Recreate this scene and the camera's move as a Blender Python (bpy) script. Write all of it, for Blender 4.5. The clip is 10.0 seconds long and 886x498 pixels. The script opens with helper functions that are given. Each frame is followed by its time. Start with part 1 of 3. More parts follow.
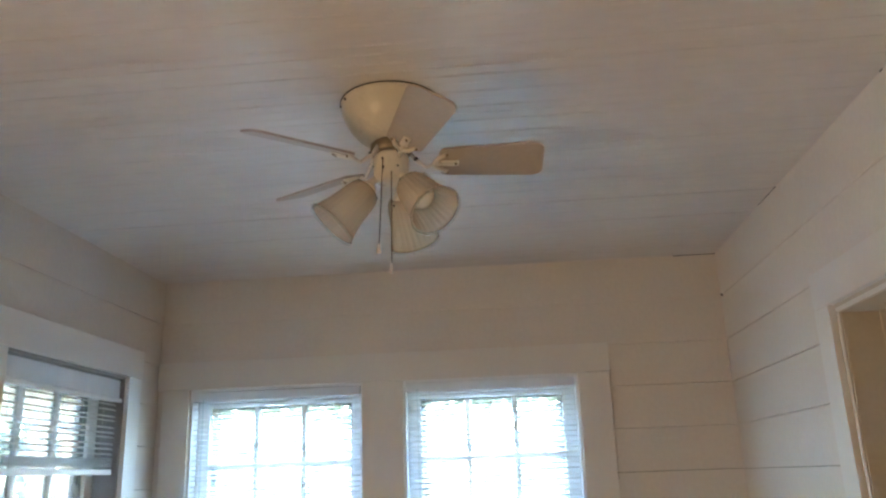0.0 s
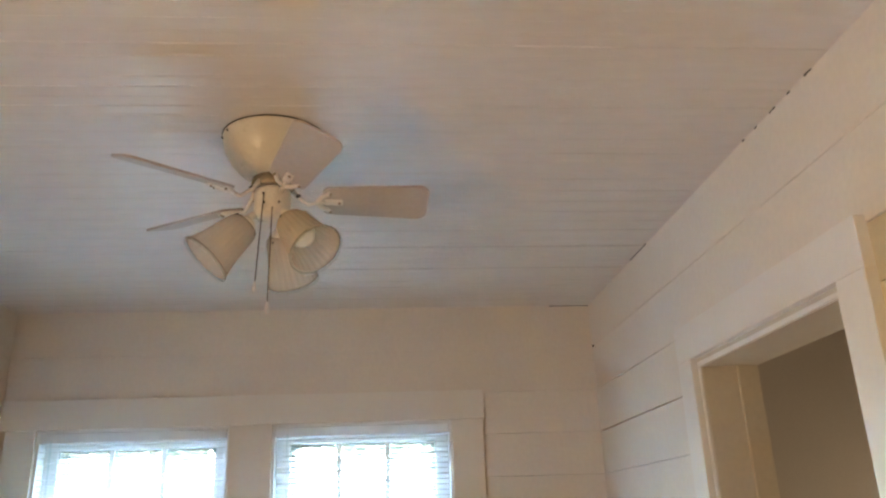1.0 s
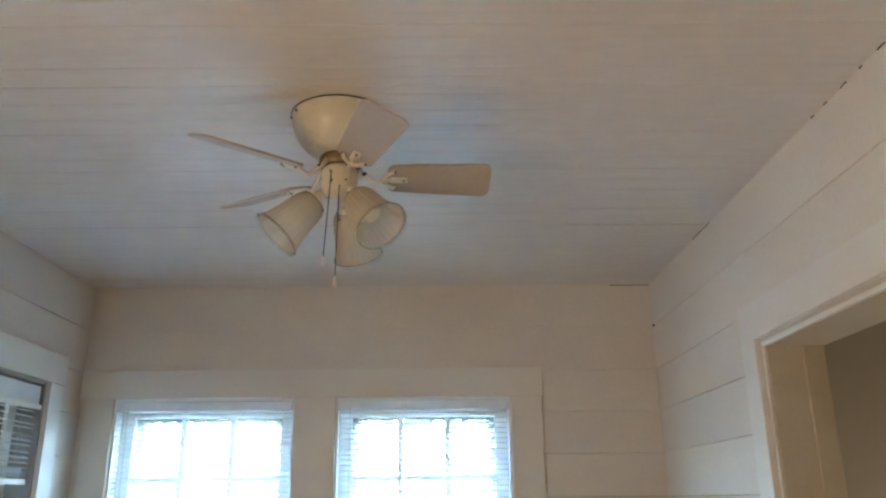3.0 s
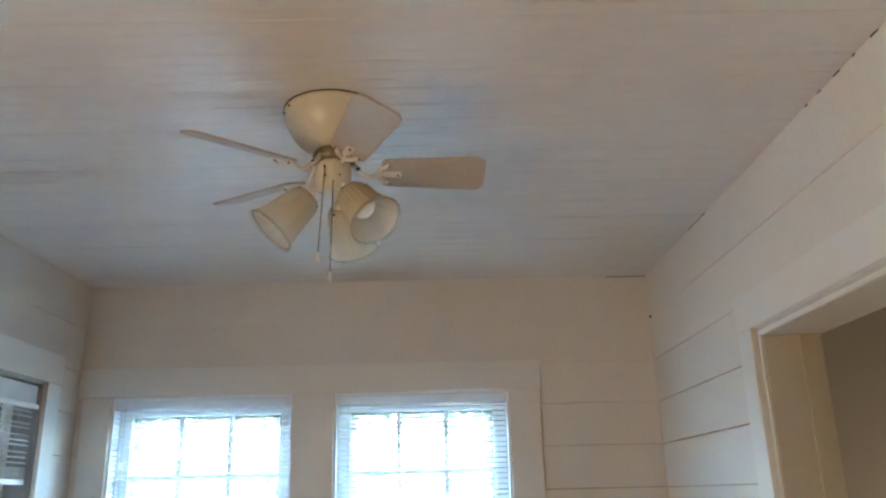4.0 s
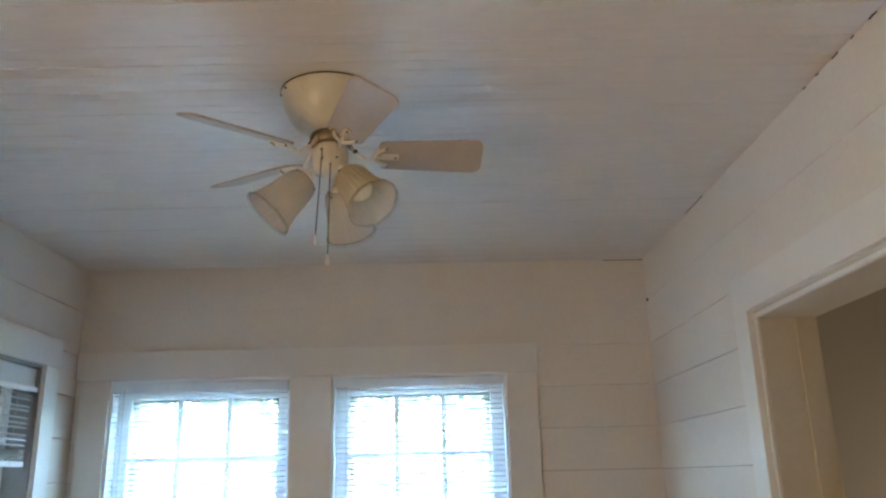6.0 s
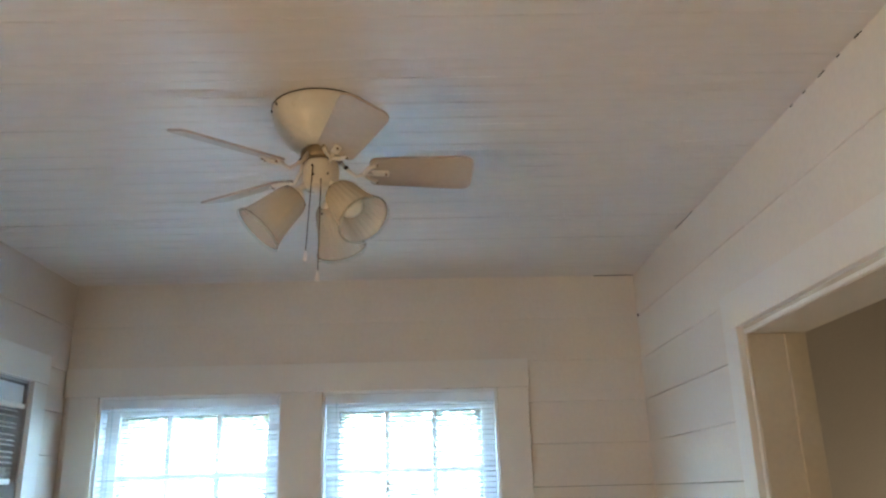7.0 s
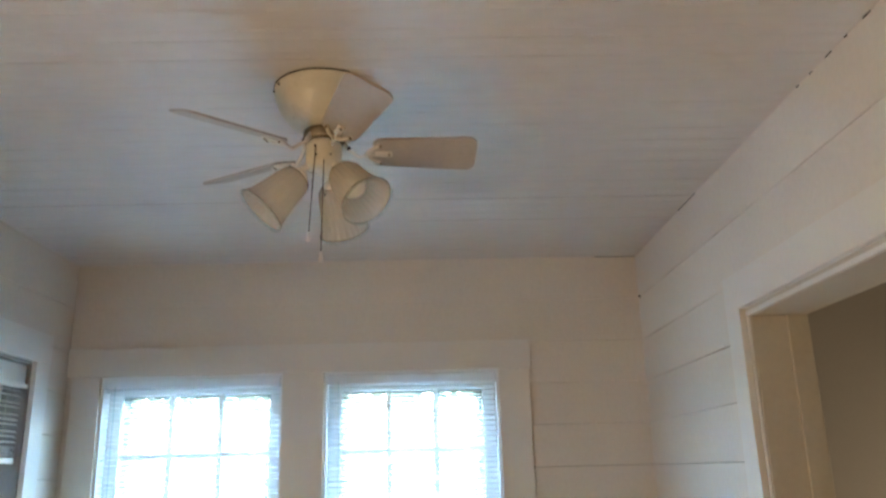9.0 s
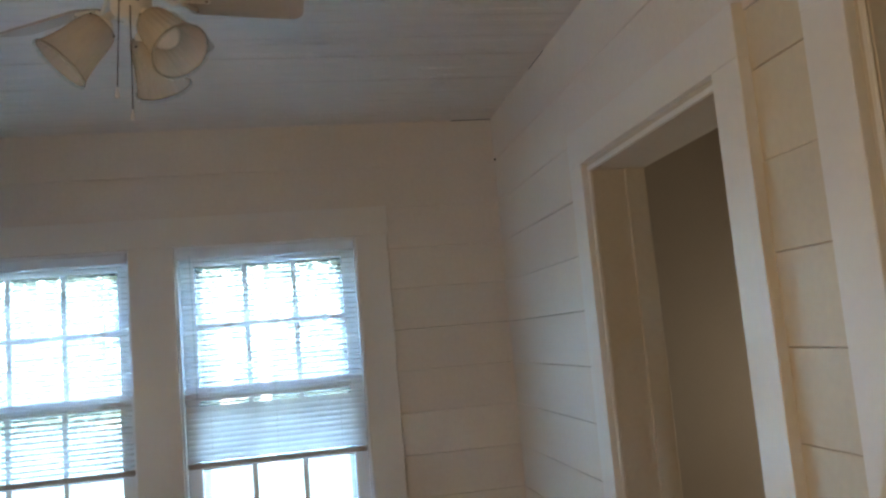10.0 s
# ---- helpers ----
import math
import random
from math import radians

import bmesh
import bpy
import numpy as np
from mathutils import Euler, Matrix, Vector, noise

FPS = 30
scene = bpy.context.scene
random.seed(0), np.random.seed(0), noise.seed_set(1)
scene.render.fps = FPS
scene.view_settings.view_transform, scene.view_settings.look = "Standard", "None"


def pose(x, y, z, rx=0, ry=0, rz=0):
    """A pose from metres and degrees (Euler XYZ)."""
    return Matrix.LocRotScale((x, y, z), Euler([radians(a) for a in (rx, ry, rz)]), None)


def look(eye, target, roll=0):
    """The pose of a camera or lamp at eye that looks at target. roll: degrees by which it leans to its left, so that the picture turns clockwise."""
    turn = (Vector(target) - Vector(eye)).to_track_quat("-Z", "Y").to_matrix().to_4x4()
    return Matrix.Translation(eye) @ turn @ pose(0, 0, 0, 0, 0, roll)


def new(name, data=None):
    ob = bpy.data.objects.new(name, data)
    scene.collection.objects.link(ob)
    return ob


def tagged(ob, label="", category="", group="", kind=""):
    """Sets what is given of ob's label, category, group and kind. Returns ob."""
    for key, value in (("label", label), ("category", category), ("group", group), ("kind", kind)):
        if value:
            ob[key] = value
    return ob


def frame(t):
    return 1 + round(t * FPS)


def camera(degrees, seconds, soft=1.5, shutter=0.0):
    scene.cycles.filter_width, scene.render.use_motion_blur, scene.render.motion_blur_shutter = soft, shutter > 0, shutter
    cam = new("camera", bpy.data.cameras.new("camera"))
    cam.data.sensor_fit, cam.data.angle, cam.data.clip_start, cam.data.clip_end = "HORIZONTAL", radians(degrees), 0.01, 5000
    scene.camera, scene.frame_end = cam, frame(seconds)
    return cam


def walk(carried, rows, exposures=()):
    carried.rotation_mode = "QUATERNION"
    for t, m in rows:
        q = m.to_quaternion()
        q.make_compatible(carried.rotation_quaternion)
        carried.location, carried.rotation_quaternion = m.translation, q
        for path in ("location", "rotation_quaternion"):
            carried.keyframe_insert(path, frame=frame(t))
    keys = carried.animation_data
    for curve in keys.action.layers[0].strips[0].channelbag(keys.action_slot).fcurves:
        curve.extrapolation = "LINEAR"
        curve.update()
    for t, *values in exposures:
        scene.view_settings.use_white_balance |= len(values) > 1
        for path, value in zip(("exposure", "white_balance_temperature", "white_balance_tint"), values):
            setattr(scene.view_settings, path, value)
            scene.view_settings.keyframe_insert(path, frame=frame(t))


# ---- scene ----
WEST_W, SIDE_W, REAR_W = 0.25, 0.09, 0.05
cam = camera(59.3, 10.0, soft=2.3, shutter=0.5)
PATH = [
    (0, (-0.137, -0.077, 1.539), (-0.283, 1.837, 2.101), -2.1),
    (0.5, (-0.144, -0.066, 1.525), (-0.235, 1.837, 2.135), -3.0),
    (1, (-0.136, -0.055, 1.545), (0.025, 1.827, 2.202), -2.2),
    (1.5, (-0.139, -0.068, 1.54), (0.01, 1.824, 2.169), -2.1),
    (2, (-0.146, -0.071, 1.515), (-0.162, 1.851, 2.07), -0.0),
    (2.5, (-0.153, -0.084, 1.525), (-0.149, 1.82, 2.138), -0.0),
    (4, (-0.147, -0.08, 1.527), (-0.125, 1.829, 2.125), -1.4),
    (4.5, (-0.15, -0.07, 1.524), (-0.119, 1.851, 2.08), -1.2),
    (5, (-0.15, -0.072, 1.525), (-0.149, 1.851, 2.072), -0.3),
    (5.5, (-0.149, -0.077, 1.523), (-0.141, 1.847, 2.069), -1.0),
    (7, (-0.143, -0.084, 1.526), (-0.094, 1.825, 2.12), -1.6),
    (7.5, (-0.147, -0.081, 1.525), (-0.112, 1.83, 2.114), -1.1),
    (8, (-0.157, -0.073, 1.528), (-0.127, 1.84, 2.111), -0.9),
    (8.5, (-0.152, -0.078, 1.527), (-0.114, 1.834, 2.11), -1.0),
    (9, (-0.152, -0.079, 1.53), (-0.103, 1.844, 2.076), -1.5),
    (9.2, (-0.135, -0.05, 1.54), (-0.023, 1.921, 1.862), -0.4),
    (9.5, (-0.096, -0.027, 1.481), (0.068, 1.941, 1.796), -4.4),
    (9.7, (-0.072, -0.022, 1.469), (0.222, 1.942, 1.709), -4.4),
    (10, (-0.05, -0.024, 1.492), (0.294, 1.934, 1.712), -5.0),
]
walk(cam, [(t, look(eye, target, roll)) for t, eye, target, roll in PATH], exposures=[
    (0, 6.53, 7400, 8.5), (0.5, 6.63, 7570, 9.5), (1.0, 6.93, 7630, 9.5), (1.5, 6.83, 7040, 5.5),
    (2.0, 6.56, 6750, 3.5), (2.5, 6.71, 7040, 4.5), (4.0, 6.76, 6770, 3.5), (5.0, 6.56, 6660, 3.5),
    (5.5, 6.56, 6660, 3.5), (7.0, 6.76, 6950, 4.5), (9.0, 6.71, 6950, 4.5), (9.5, 5.88, 6580, 2.5),
    (10.0, 5.98, 6960, 6.5)])

# ---------------------------------------------------------------- world, sun, large lights
XL, XR, YF, YB, H = -1.685, 0.80, 3.30, -2.0, 2.44   # the room
SUN_AZ, SUN_EL = radians(180), radians(32)      # the sun stands behind the house
world = bpy.data.worlds.new("world")
scene.world = world
world.use_nodes = True
wn = world.node_tree
sky = wn.nodes.new("ShaderNodeTexSky")
sky.sky_type = 'NISHITA'
sky.sun_disc = False
sky.sun_elevation = SUN_EL
sky.sun_rotation = SUN_AZ
sky.dust_density = 1.0
sky.ozone_density = 1.2
wn.nodes["Background"].inputs["Strength"].default_value = 0.15
wn.links.new(sky.outputs[0], wn.nodes["Background"].inputs["Color"])


def lamp(name, kind, matrix, energy, colour, **more):
    data = bpy.data.lights.new(name, kind)
    data.energy, data.color = energy, colour
    for key, value in more.items():
        setattr(data, key, value)
    ob = new(name, data)
    ob.matrix_world = matrix
    return ob


sun_way = Vector((math.sin(SUN_AZ) * math.cos(SUN_EL), math.cos(SUN_AZ) * math.cos(SUN_EL), math.sin(SUN_EL)))
lamp("sun", 'SUN', look(sun_way * 30, (0, 0, 0)), 2.0, (1.0, 0.93, 0.84), angle=radians(0.5))
# added unseen fill lamps: west behind the eye, and in both rooms beside
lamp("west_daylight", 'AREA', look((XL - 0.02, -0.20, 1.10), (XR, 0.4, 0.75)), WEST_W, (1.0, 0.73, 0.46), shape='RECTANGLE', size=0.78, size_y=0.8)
lamp("side_window_light", 'AREA', look((2.73, 2.72, 1.0), (1.0, 2.9, 1.0)), SIDE_W, (1.0, 0.84, 0.66), shape='RECTANGLE', size=0.6, size_y=0.9)
lamp("rear_room_light", 'AREA', look((1.9, -1.55, 1.2), (1.7, 1.0, 1.2)), REAR_W, (1.0, 0.88, 0.7), shape='RECTANGLE', size=0.8, size_y=1.1)


# ---------------------------------------------------------------- materials
def mat(name, colour, rough=0.5, metal=0.0, vary=0.06, scale=6.0, grain=120.0, bump=0.05, dirt=0.0, dirt_colour=(0.25, 0.2, 0.14), stretch=(1, 1, 1), spread=0.0, sheen=0.5):
    """A painted or raw surface: slow and fine variation of colour, fine relief, some dirt."""
    m = bpy.data.materials.new(name)
    m.use_nodes = True
    nt = m.node_tree
    N, L = nt.nodes, nt.links
    b = N["Principled BSDF"]
    b.inputs["Metallic"].default_value = metal
    b.inputs["Specular IOR Level"].default_value = sheen
    mp = N.new("ShaderNodeMapping")
    mp.inputs["Scale"].default_value = stretch
    geo = N.new("ShaderNodeNewGeometry")
    L.new(geo.outputs["Position"], mp.inputs["Vector"])
    big = N.new("ShaderNodeTexNoise")
    big.inputs["Scale"].default_value = scale
    big.inputs["Detail"].default_value = 4
    L.new(mp.outputs[0], big.inputs["Vector"])
    fine = N.new("ShaderNodeTexNoise")
    fine.inputs["Scale"].default_value = grain
    fine.inputs["Detail"].default_value = 3
    L.new(mp.outputs[0], fine.inputs["Vector"])
    add = N.new("ShaderNodeMath")
    add.operation = 'ADD'
    L.new(big.outputs["Fac"], add.inputs[0])
    L.new(fine.outputs["Fac"], add.inputs[1])
    rng = N.new("ShaderNodeMapRange")
    rng.inputs["From Min"].default_value, rng.inputs["From Max"].default_value = 0.6, 1.4
    rng.inputs["To Min"].default_value, rng.inputs["To Max"].default_value = 1 - vary, 1 + vary
    L.new(add.outputs[0], rng.inputs["Value"])
    value = rng.outputs[0]
    if spread:
        info = N.new("ShaderNodeObjectInfo")
        r2 = N.new("ShaderNodeMapRange")
        r2.inputs["To Min"].default_value, r2.inputs["To Max"].default_value = 1 - spread, 1 + spread
        L.new(info.outputs["Random"], r2.inputs["Value"])
        mul = N.new("ShaderNodeMath")
        mul.operation = 'MULTIPLY'
        L.new(value, mul.inputs[0])
        L.new(r2.outputs[0], mul.inputs[1])
        value = mul.outputs[0]
    col = N.new("ShaderNodeMix")
    col.data_type, col.blend_type = 'RGBA', 'MULTIPLY'
    col.inputs["Factor"].default_value = 1.0
    col.inputs[6].default_value = (*colour, 1)
    L.new(value, col.inputs[7])
    out = col.outputs[2]
    if dirt:
        dn = N.new("ShaderNodeTexNoise")
        dn.inputs["Scale"].default_value = scale * 2.3
        dn.inputs["Detail"].default_value = 8
        dn.inputs["Roughness"].default_value = 0.65
        L.new(mp.outputs[0], dn.inputs["Vector"])
        dr = N.new("ShaderNodeMapRange")
        dr.inputs["From Min"].default_value, dr.inputs["From Max"].default_value = 0.55, 0.8
        dr.inputs["To Max"].default_value = dirt
        L.new(dn.outputs["Fac"], dr.inputs["Value"])
        dm = N.new("ShaderNodeMix")
        dm.data_type = 'RGBA'
        L.new(dr.outputs[0], dm.inputs["Factor"])
        L.new(out, dm.inputs[6])
        dm.inputs[7].default_value = (*dirt_colour, 1)
        out = dm.outputs[2]
    L.new(out, b.inputs["Base Color"])
    rr = N.new("ShaderNodeMapRange")
    rr.inputs["To Min"].default_value, rr.inputs["To Max"].default_value = max(0.03, rough - 0.03), min(1, rough + 0.03)
    L.new(big.outputs["Fac"], rr.inputs["Value"])
    L.new(rr.outputs[0], b.inputs["Roughness"])
    bp = N.new("ShaderNodeBump")
    bp.inputs["Strength"].default_value = bump
    bp.inputs["Distance"].default_value = 0.004
    L.new(fine.outputs["Fac"], bp.inputs["Height"])
    L.new(bp.outputs[0], b.inputs["Normal"])
    return m


def clear_glass(name, tint=(0.94, 0.97, 0.97), haze_share=0.0):
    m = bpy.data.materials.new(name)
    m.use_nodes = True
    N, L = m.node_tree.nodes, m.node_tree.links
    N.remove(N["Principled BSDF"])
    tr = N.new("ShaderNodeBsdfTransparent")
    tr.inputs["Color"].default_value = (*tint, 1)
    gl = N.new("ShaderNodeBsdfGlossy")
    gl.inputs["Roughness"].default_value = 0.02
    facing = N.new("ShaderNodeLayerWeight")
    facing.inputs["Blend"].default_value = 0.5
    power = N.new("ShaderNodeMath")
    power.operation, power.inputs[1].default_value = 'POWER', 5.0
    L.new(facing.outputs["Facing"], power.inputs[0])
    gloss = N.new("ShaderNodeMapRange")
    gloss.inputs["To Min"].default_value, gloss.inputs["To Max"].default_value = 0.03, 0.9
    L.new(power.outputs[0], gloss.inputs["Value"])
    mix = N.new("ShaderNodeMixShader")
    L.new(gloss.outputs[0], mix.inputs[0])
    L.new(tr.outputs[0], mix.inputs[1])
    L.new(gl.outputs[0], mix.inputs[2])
    # translucent haze, patchy by noise, in place of glare over the panes
    haze = N.new("ShaderNodeBsdfTranslucent")
    haze.inputs["Color"].default_value = (0.85, 0.87, 0.88, 1)
    haze_noise = N.new("ShaderNodeTexNoise")
    haze_noise.inputs["Scale"].default_value = 5.0
    haze_noise.inputs["Detail"].default_value = 6.0
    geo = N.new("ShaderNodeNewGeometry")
    L.new(geo.outputs["Position"], haze_noise.inputs["Vector"])
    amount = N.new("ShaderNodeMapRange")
    amount.inputs["To Min"].default_value, amount.inputs["To Max"].default_value = haze_share * 0.5, haze_share * 1.5
    L.new(haze_noise.outputs["Fac"], amount.inputs["Value"])
    hazed = N.new("ShaderNodeMixShader")
    L.new(amount.outputs[0], hazed.inputs[0])
    L.new(mix.outputs[0], hazed.inputs[1])
    L.new(haze.outputs[0], hazed.inputs[2])
    L.new(hazed.outputs[0], N["Material Output"].inputs[0])
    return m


def thin_translucent(name, colour, share=0.35, rough=0.4, clear=0.0):
    """Vinyl slats, leaves and frosted glass that let some light through."""
    m = bpy.data.materials.new(name)
    m.use_nodes = True
    N, L = m.node_tree.nodes, m.node_tree.links
    b = N["Principled BSDF"]
    noise_tex = N.new("ShaderNodeTexNoise")
    noise_tex.inputs["Scale"].default_value = 9
    noise_tex.inputs["Detail"].default_value = 5
    geo = N.new("ShaderNodeNewGeometry")
    L.new(geo.outputs["Position"], noise_tex.inputs["Vector"])
    ramp = N.new("ShaderNodeMapRange")
    ramp.inputs["To Min"].default_value, ramp.inputs["To Max"].default_value = 0.85, 1.12
    L.new(noise_tex.outputs["Fac"], ramp.inputs["Value"])
    col = N.new("ShaderNodeMix")
    col.data_type, col.blend_type = 'RGBA', 'MULTIPLY'
    col.inputs["Factor"].default_value = 1
    col.inputs[6].default_value = (*colour, 1)
    L.new(ramp.outputs[0], col.inputs[7])
    L.new(col.outputs[2], b.inputs["Base Color"])
    b.inputs["Roughness"].default_value = rough
    tl = N.new("ShaderNodeBsdfTranslucent")
    L.new(col.outputs[2], tl.inputs["Color"])
    mix = N.new("ShaderNodeMixShader")
    mix.inputs[0].default_value = share
    L.new(b.outputs[0], mix.inputs[1])
    L.new(tl.outputs[0], mix.inputs[2])
    last = mix
    if clear:
        tr = N.new("ShaderNodeBsdfTransparent")
        tr.inputs["Color"].default_value = (0.97, 0.95, 0.9, 1)
        last = N.new("ShaderNodeMixShader")
        last.inputs[0].default_value = clear
        L.new(mix.outputs[0], last.inputs[1])
        L.new(tr.outputs[0], last.inputs[2])
    L.new(last.outputs[0], N["Material Output"].inputs[0])
    return m


WALL = mat("cream_wall_paint", (0.77, 0.725, 0.67), rough=0.42, vary=0.05, scale=2.2, grain=60, bump=0.10, dirt=0.10, dirt_colour=(0.45, 0.38, 0.28), spread=0.025)
# darker and yellower than WALL, for the boards beside the doorways
YELLOW_WALL = mat("yellow_wall_paint", (0.66, 0.585, 0.45), rough=0.42, vary=0.06, scale=2.2, grain=60, bump=0.10, dirt=0.10, dirt_colour=(0.45, 0.36, 0.22), spread=0.025)
CORE = mat("wall_core", (0.36, 0.32, 0.26), rough=0.9)
TRIM = mat("white_gloss_trim_paint", (0.80, 0.785, 0.75), rough=0.30, vary=0.025, scale=3, grain=70, bump=0.08, dirt=0.0)
# trim paint with the doorway's shade put into a darker tan
LINING = mat("shaded_lining_paint", (0.60, 0.55, 0.47), rough=0.4, vary=0.06, scale=5, grain=70, bump=0.08)
SASH = mat("white_sash_paint", (0.90, 0.915, 0.93), rough=0.35, vary=0.04, scale=8, grain=90, bump=0.08)
CEIL = mat("ceiling_paint", (0.72, 0.69, 0.67), rough=0.36, vary=0.05, scale=1.6, grain=40, bump=0.12, dirt=0.10, dirt_colour=(0.5, 0.45, 0.38), stretch=(0.35, 1, 1))
FLOOR = mat("varnished_floorboard", (0.38, 0.265, 0.165), rough=0.35, vary=0.25, scale=4, grain=60, stretch=(1, 0.1, 1), spread=0.15)
TAN = mat("tan_room_paint", (0.46, 0.415, 0.36), rough=0.6, vary=0.06, scale=2, bump=0.08)
LINE = mat("dark_gap", (0.035, 0.03, 0.025), rough=0.9)
STORM = mat("grey_storm_frame", (0.10, 0.105, 0.11), rough=0.5, metal=0.3)
# the side window's jambs: recess shade put into a darker grey
JAMB_GREY = mat("grey_shaded_jamb", (0.33, 0.33, 0.33), rough=0.5, vary=0.12, scale=14, bump=0.1)
# glare and a dimmed view outside put into the tint and haze
GLASS = clear_glass("hazed_window_glass", (0.67, 0.75, 0.785), 0.20)
CLEAR = clear_glass("clear_plastic")
SLAT = thin_translucent("white_vinyl_slat", (0.90, 0.90, 0.90), 0.38, 0.35)
RAIL = mat("blind_rail_vinyl", (0.90, 0.91, 0.92), rough=0.35, vary=0.03)
# glow round the panes put into the head rail by making it translucent
HEAD = thin_translucent("glow_head_rail", (0.92, 0.93, 0.95), 0.4, 0.3)
TAUPE = mat("blind_bottom_rail", (0.42, 0.39, 0.35), rough=0.45, vary=0.06)
CORD = mat("white_cord", (0.75, 0.74, 0.70), rough=0.8)
FANWHITE = mat("fan_cream_enamel", (0.74, 0.69, 0.60), rough=0.28, vary=0.04, scale=12, bump=0.03, dirt=0.12, dirt_colour=(0.42, 0.33, 0.22))
BLADE = mat("fan_blade_laminate", (0.48, 0.42, 0.36), rough=0.40, vary=0.06, scale=10, grain=80, bump=0.05, dirt=0.12)
BRASS = mat("aged_brass", (0.34, 0.28, 0.20), rough=0.48, metal=0.9, vary=0.15, scale=30)
BRONZE = mat("dark_bronze_chain", (0.10, 0.075, 0.05), rough=0.4, metal=0.7, vary=0.15, scale=40)
SHADE = thin_translucent("frosted_cream_glass", (0.86, 0.79, 0.70), 0.50, 0.12, clear=0.60)
BULB = mat("frosted_bulb", (0.82, 0.80, 0.76), rough=0.25, vary=0.02)
SEAM = mat("dark_glass_seam", (0.13, 0.10, 0.08), rough=0.12, vary=0.1, scale=60)
SCREW = mat("dark_screw", (0.05, 0.045, 0.04), rough=0.5, metal=0.6)
BARK = mat("grey_bark", (0.24, 0.215, 0.19), rough=0.9, vary=0.3, scale=8, bump=0.6)
PALE = mat("pale_bark", (0.62, 0.58, 0.52), rough=0.85, vary=0.15, scale=9, bump=0.4)
LEAF = thin_translucent("leaf", (0.042, 0.058, 0.042), 0.55, 0.5)
LEAF_PALE = thin_translucent("leaf_autumn", (0.07, 0.06, 0.035), 0.55, 0.5)
GRASS = mat("lawn", (0.04, 0.052, 0.035), rough=0.95, vary=0.35, scale=0.8, grain=20, bump=0.5)
SIDING = mat("tan_porch_paint", (0.36, 0.25, 0.16), rough=0.6, vary=0.08, scale=3)
ROOFING = mat("grey_shingle", (0.10, 0.095, 0.09), rough=0.9, vary=0.25, scale=10)


# ---------------------------------------------------------------- mesh helpers
def box(bm, x0, x1, y0, y1, z0, z1, bevel=0.0):
    g = bmesh.ops.create_cube(bm, size=1.0)
    for v in g["verts"]:
        v.co = Vector((x0 + (v.co.x + 0.5) * (x1 - x0), y0 + (v.co.y + 0.5) * (y1 - y0), z0 + (v.co.z + 0.5) * (z1 - z0)))
    if bevel:
        edges = list({e for v in g["verts"] for e in v.link_edges})
        bmesh.ops.bevel(bm, geom=edges, offset=bevel, segments=1, affect='EDGES', profile=0.5)


def boxes(*rows, bevel=0.0):
    bm = bmesh.new()
    for r in rows:
        box(bm, *r, bevel=bevel)
    return bm


def part(name, bm, material, parent=None, label="", smooth=False, m=None):
    me = bpy.data.meshes.new(name)
    bmesh.ops.recalc_face_normals(bm, faces=bm.faces[:])
    bm.to_mesh(me)
    bm.free()
    me.materials.append(material)
    if smooth:
        for p in me.polygons:
            p.use_smooth = True
    ob = new(name, me)
    if parent:
        ob.parent = parent
    if m is not None:
        ob.matrix_local = m
    if label:
        tagged(ob, label)
    return ob


def again(name, mesh, parent, m):
    """One more piece on a mesh that is there already."""
    ob = new(name, mesh)
    ob.parent = parent
    ob.matrix_local = m
    return ob


def empty(name, m=None):
    ob = new(name)
    if m is not None:
        ob.matrix_world = m
    return ob


def tube(bm, points, radius, sides=8):
    """A round bar along points; radius one number or one for each point."""
    rings = []
    n = len(points)
    for i, p in enumerate(points):
        p = Vector(p)
        d = (Vector(points[min(i + 1, n - 1)]) - Vector(points[max(i - 1, 0)])).normalized()
        side = d.cross(Vector((0.13, 0.31, 0.94)))
        side = (side if side.length > 0.05 else d.cross(Vector((1, 0, 0)))).normalized()
        up = side.cross(d)
        r = radius[i] if isinstance(radius, (list, tuple)) else radius
        rings.append([bm.verts.new(p + r * (math.cos(a) * side + math.sin(a) * up)) for a in (2 * math.pi * k / sides for k in range(sides))])
    for a, b in zip(rings, rings[1:]):
        for k in range(sides):
            bm.faces.new((a[k], a[(k + 1) % sides], b[(k + 1) % sides], b[k]))
    bm.faces.new(rings[0])
    bm.faces.new(rings[-1])


def spin(bm, profile, sides=40, ripple=0.0, waves=0):
    """A turned shape from (radius, z) pairs about the z axis."""
    rings = []
    for r, z in profile:
        ring = []
        for k in range(sides):
            a = 2 * math.pi * k / sides
            q = r * (1 + ripple * math.cos(waves * a))
            ring.append(bm.verts.new((q * math.cos(a), q * math.sin(a), z)))
        rings.append(ring)
    for a, b in zip(rings, rings[1:]):
        for k in range(sides):
            bm.faces.new((a[k], a[(k + 1) % sides], b[(k + 1) % sides], b[k]))
    return rings


# ---------------------------------------------------------------- the room
T = 0.16                                     # outer wall
TI = 0.145                                   # inner wall
NORTH = pose(0, YF, 0)                       # local x along the wall, local y out of the room
WEST = pose(XL, 0, 0, 0, 0, 90)              # local x is world y
EAST = pose(XR, 0, 0, 0, 0, -90)             # local x is minus world y
SOUTH = pose(0, YB, 0, 0, 0, 180)            # local x is minus world x
W1, W2, W3 = (-1.535, -0.765), (-0.590, 0.158), (2.19, 2.985)
WTOP, WBOT, W3TOP = 1.945, 0.70, 1.975
D1, D2, DTOP = (1.400, 2.154), (0.20, 0.975), 1.952


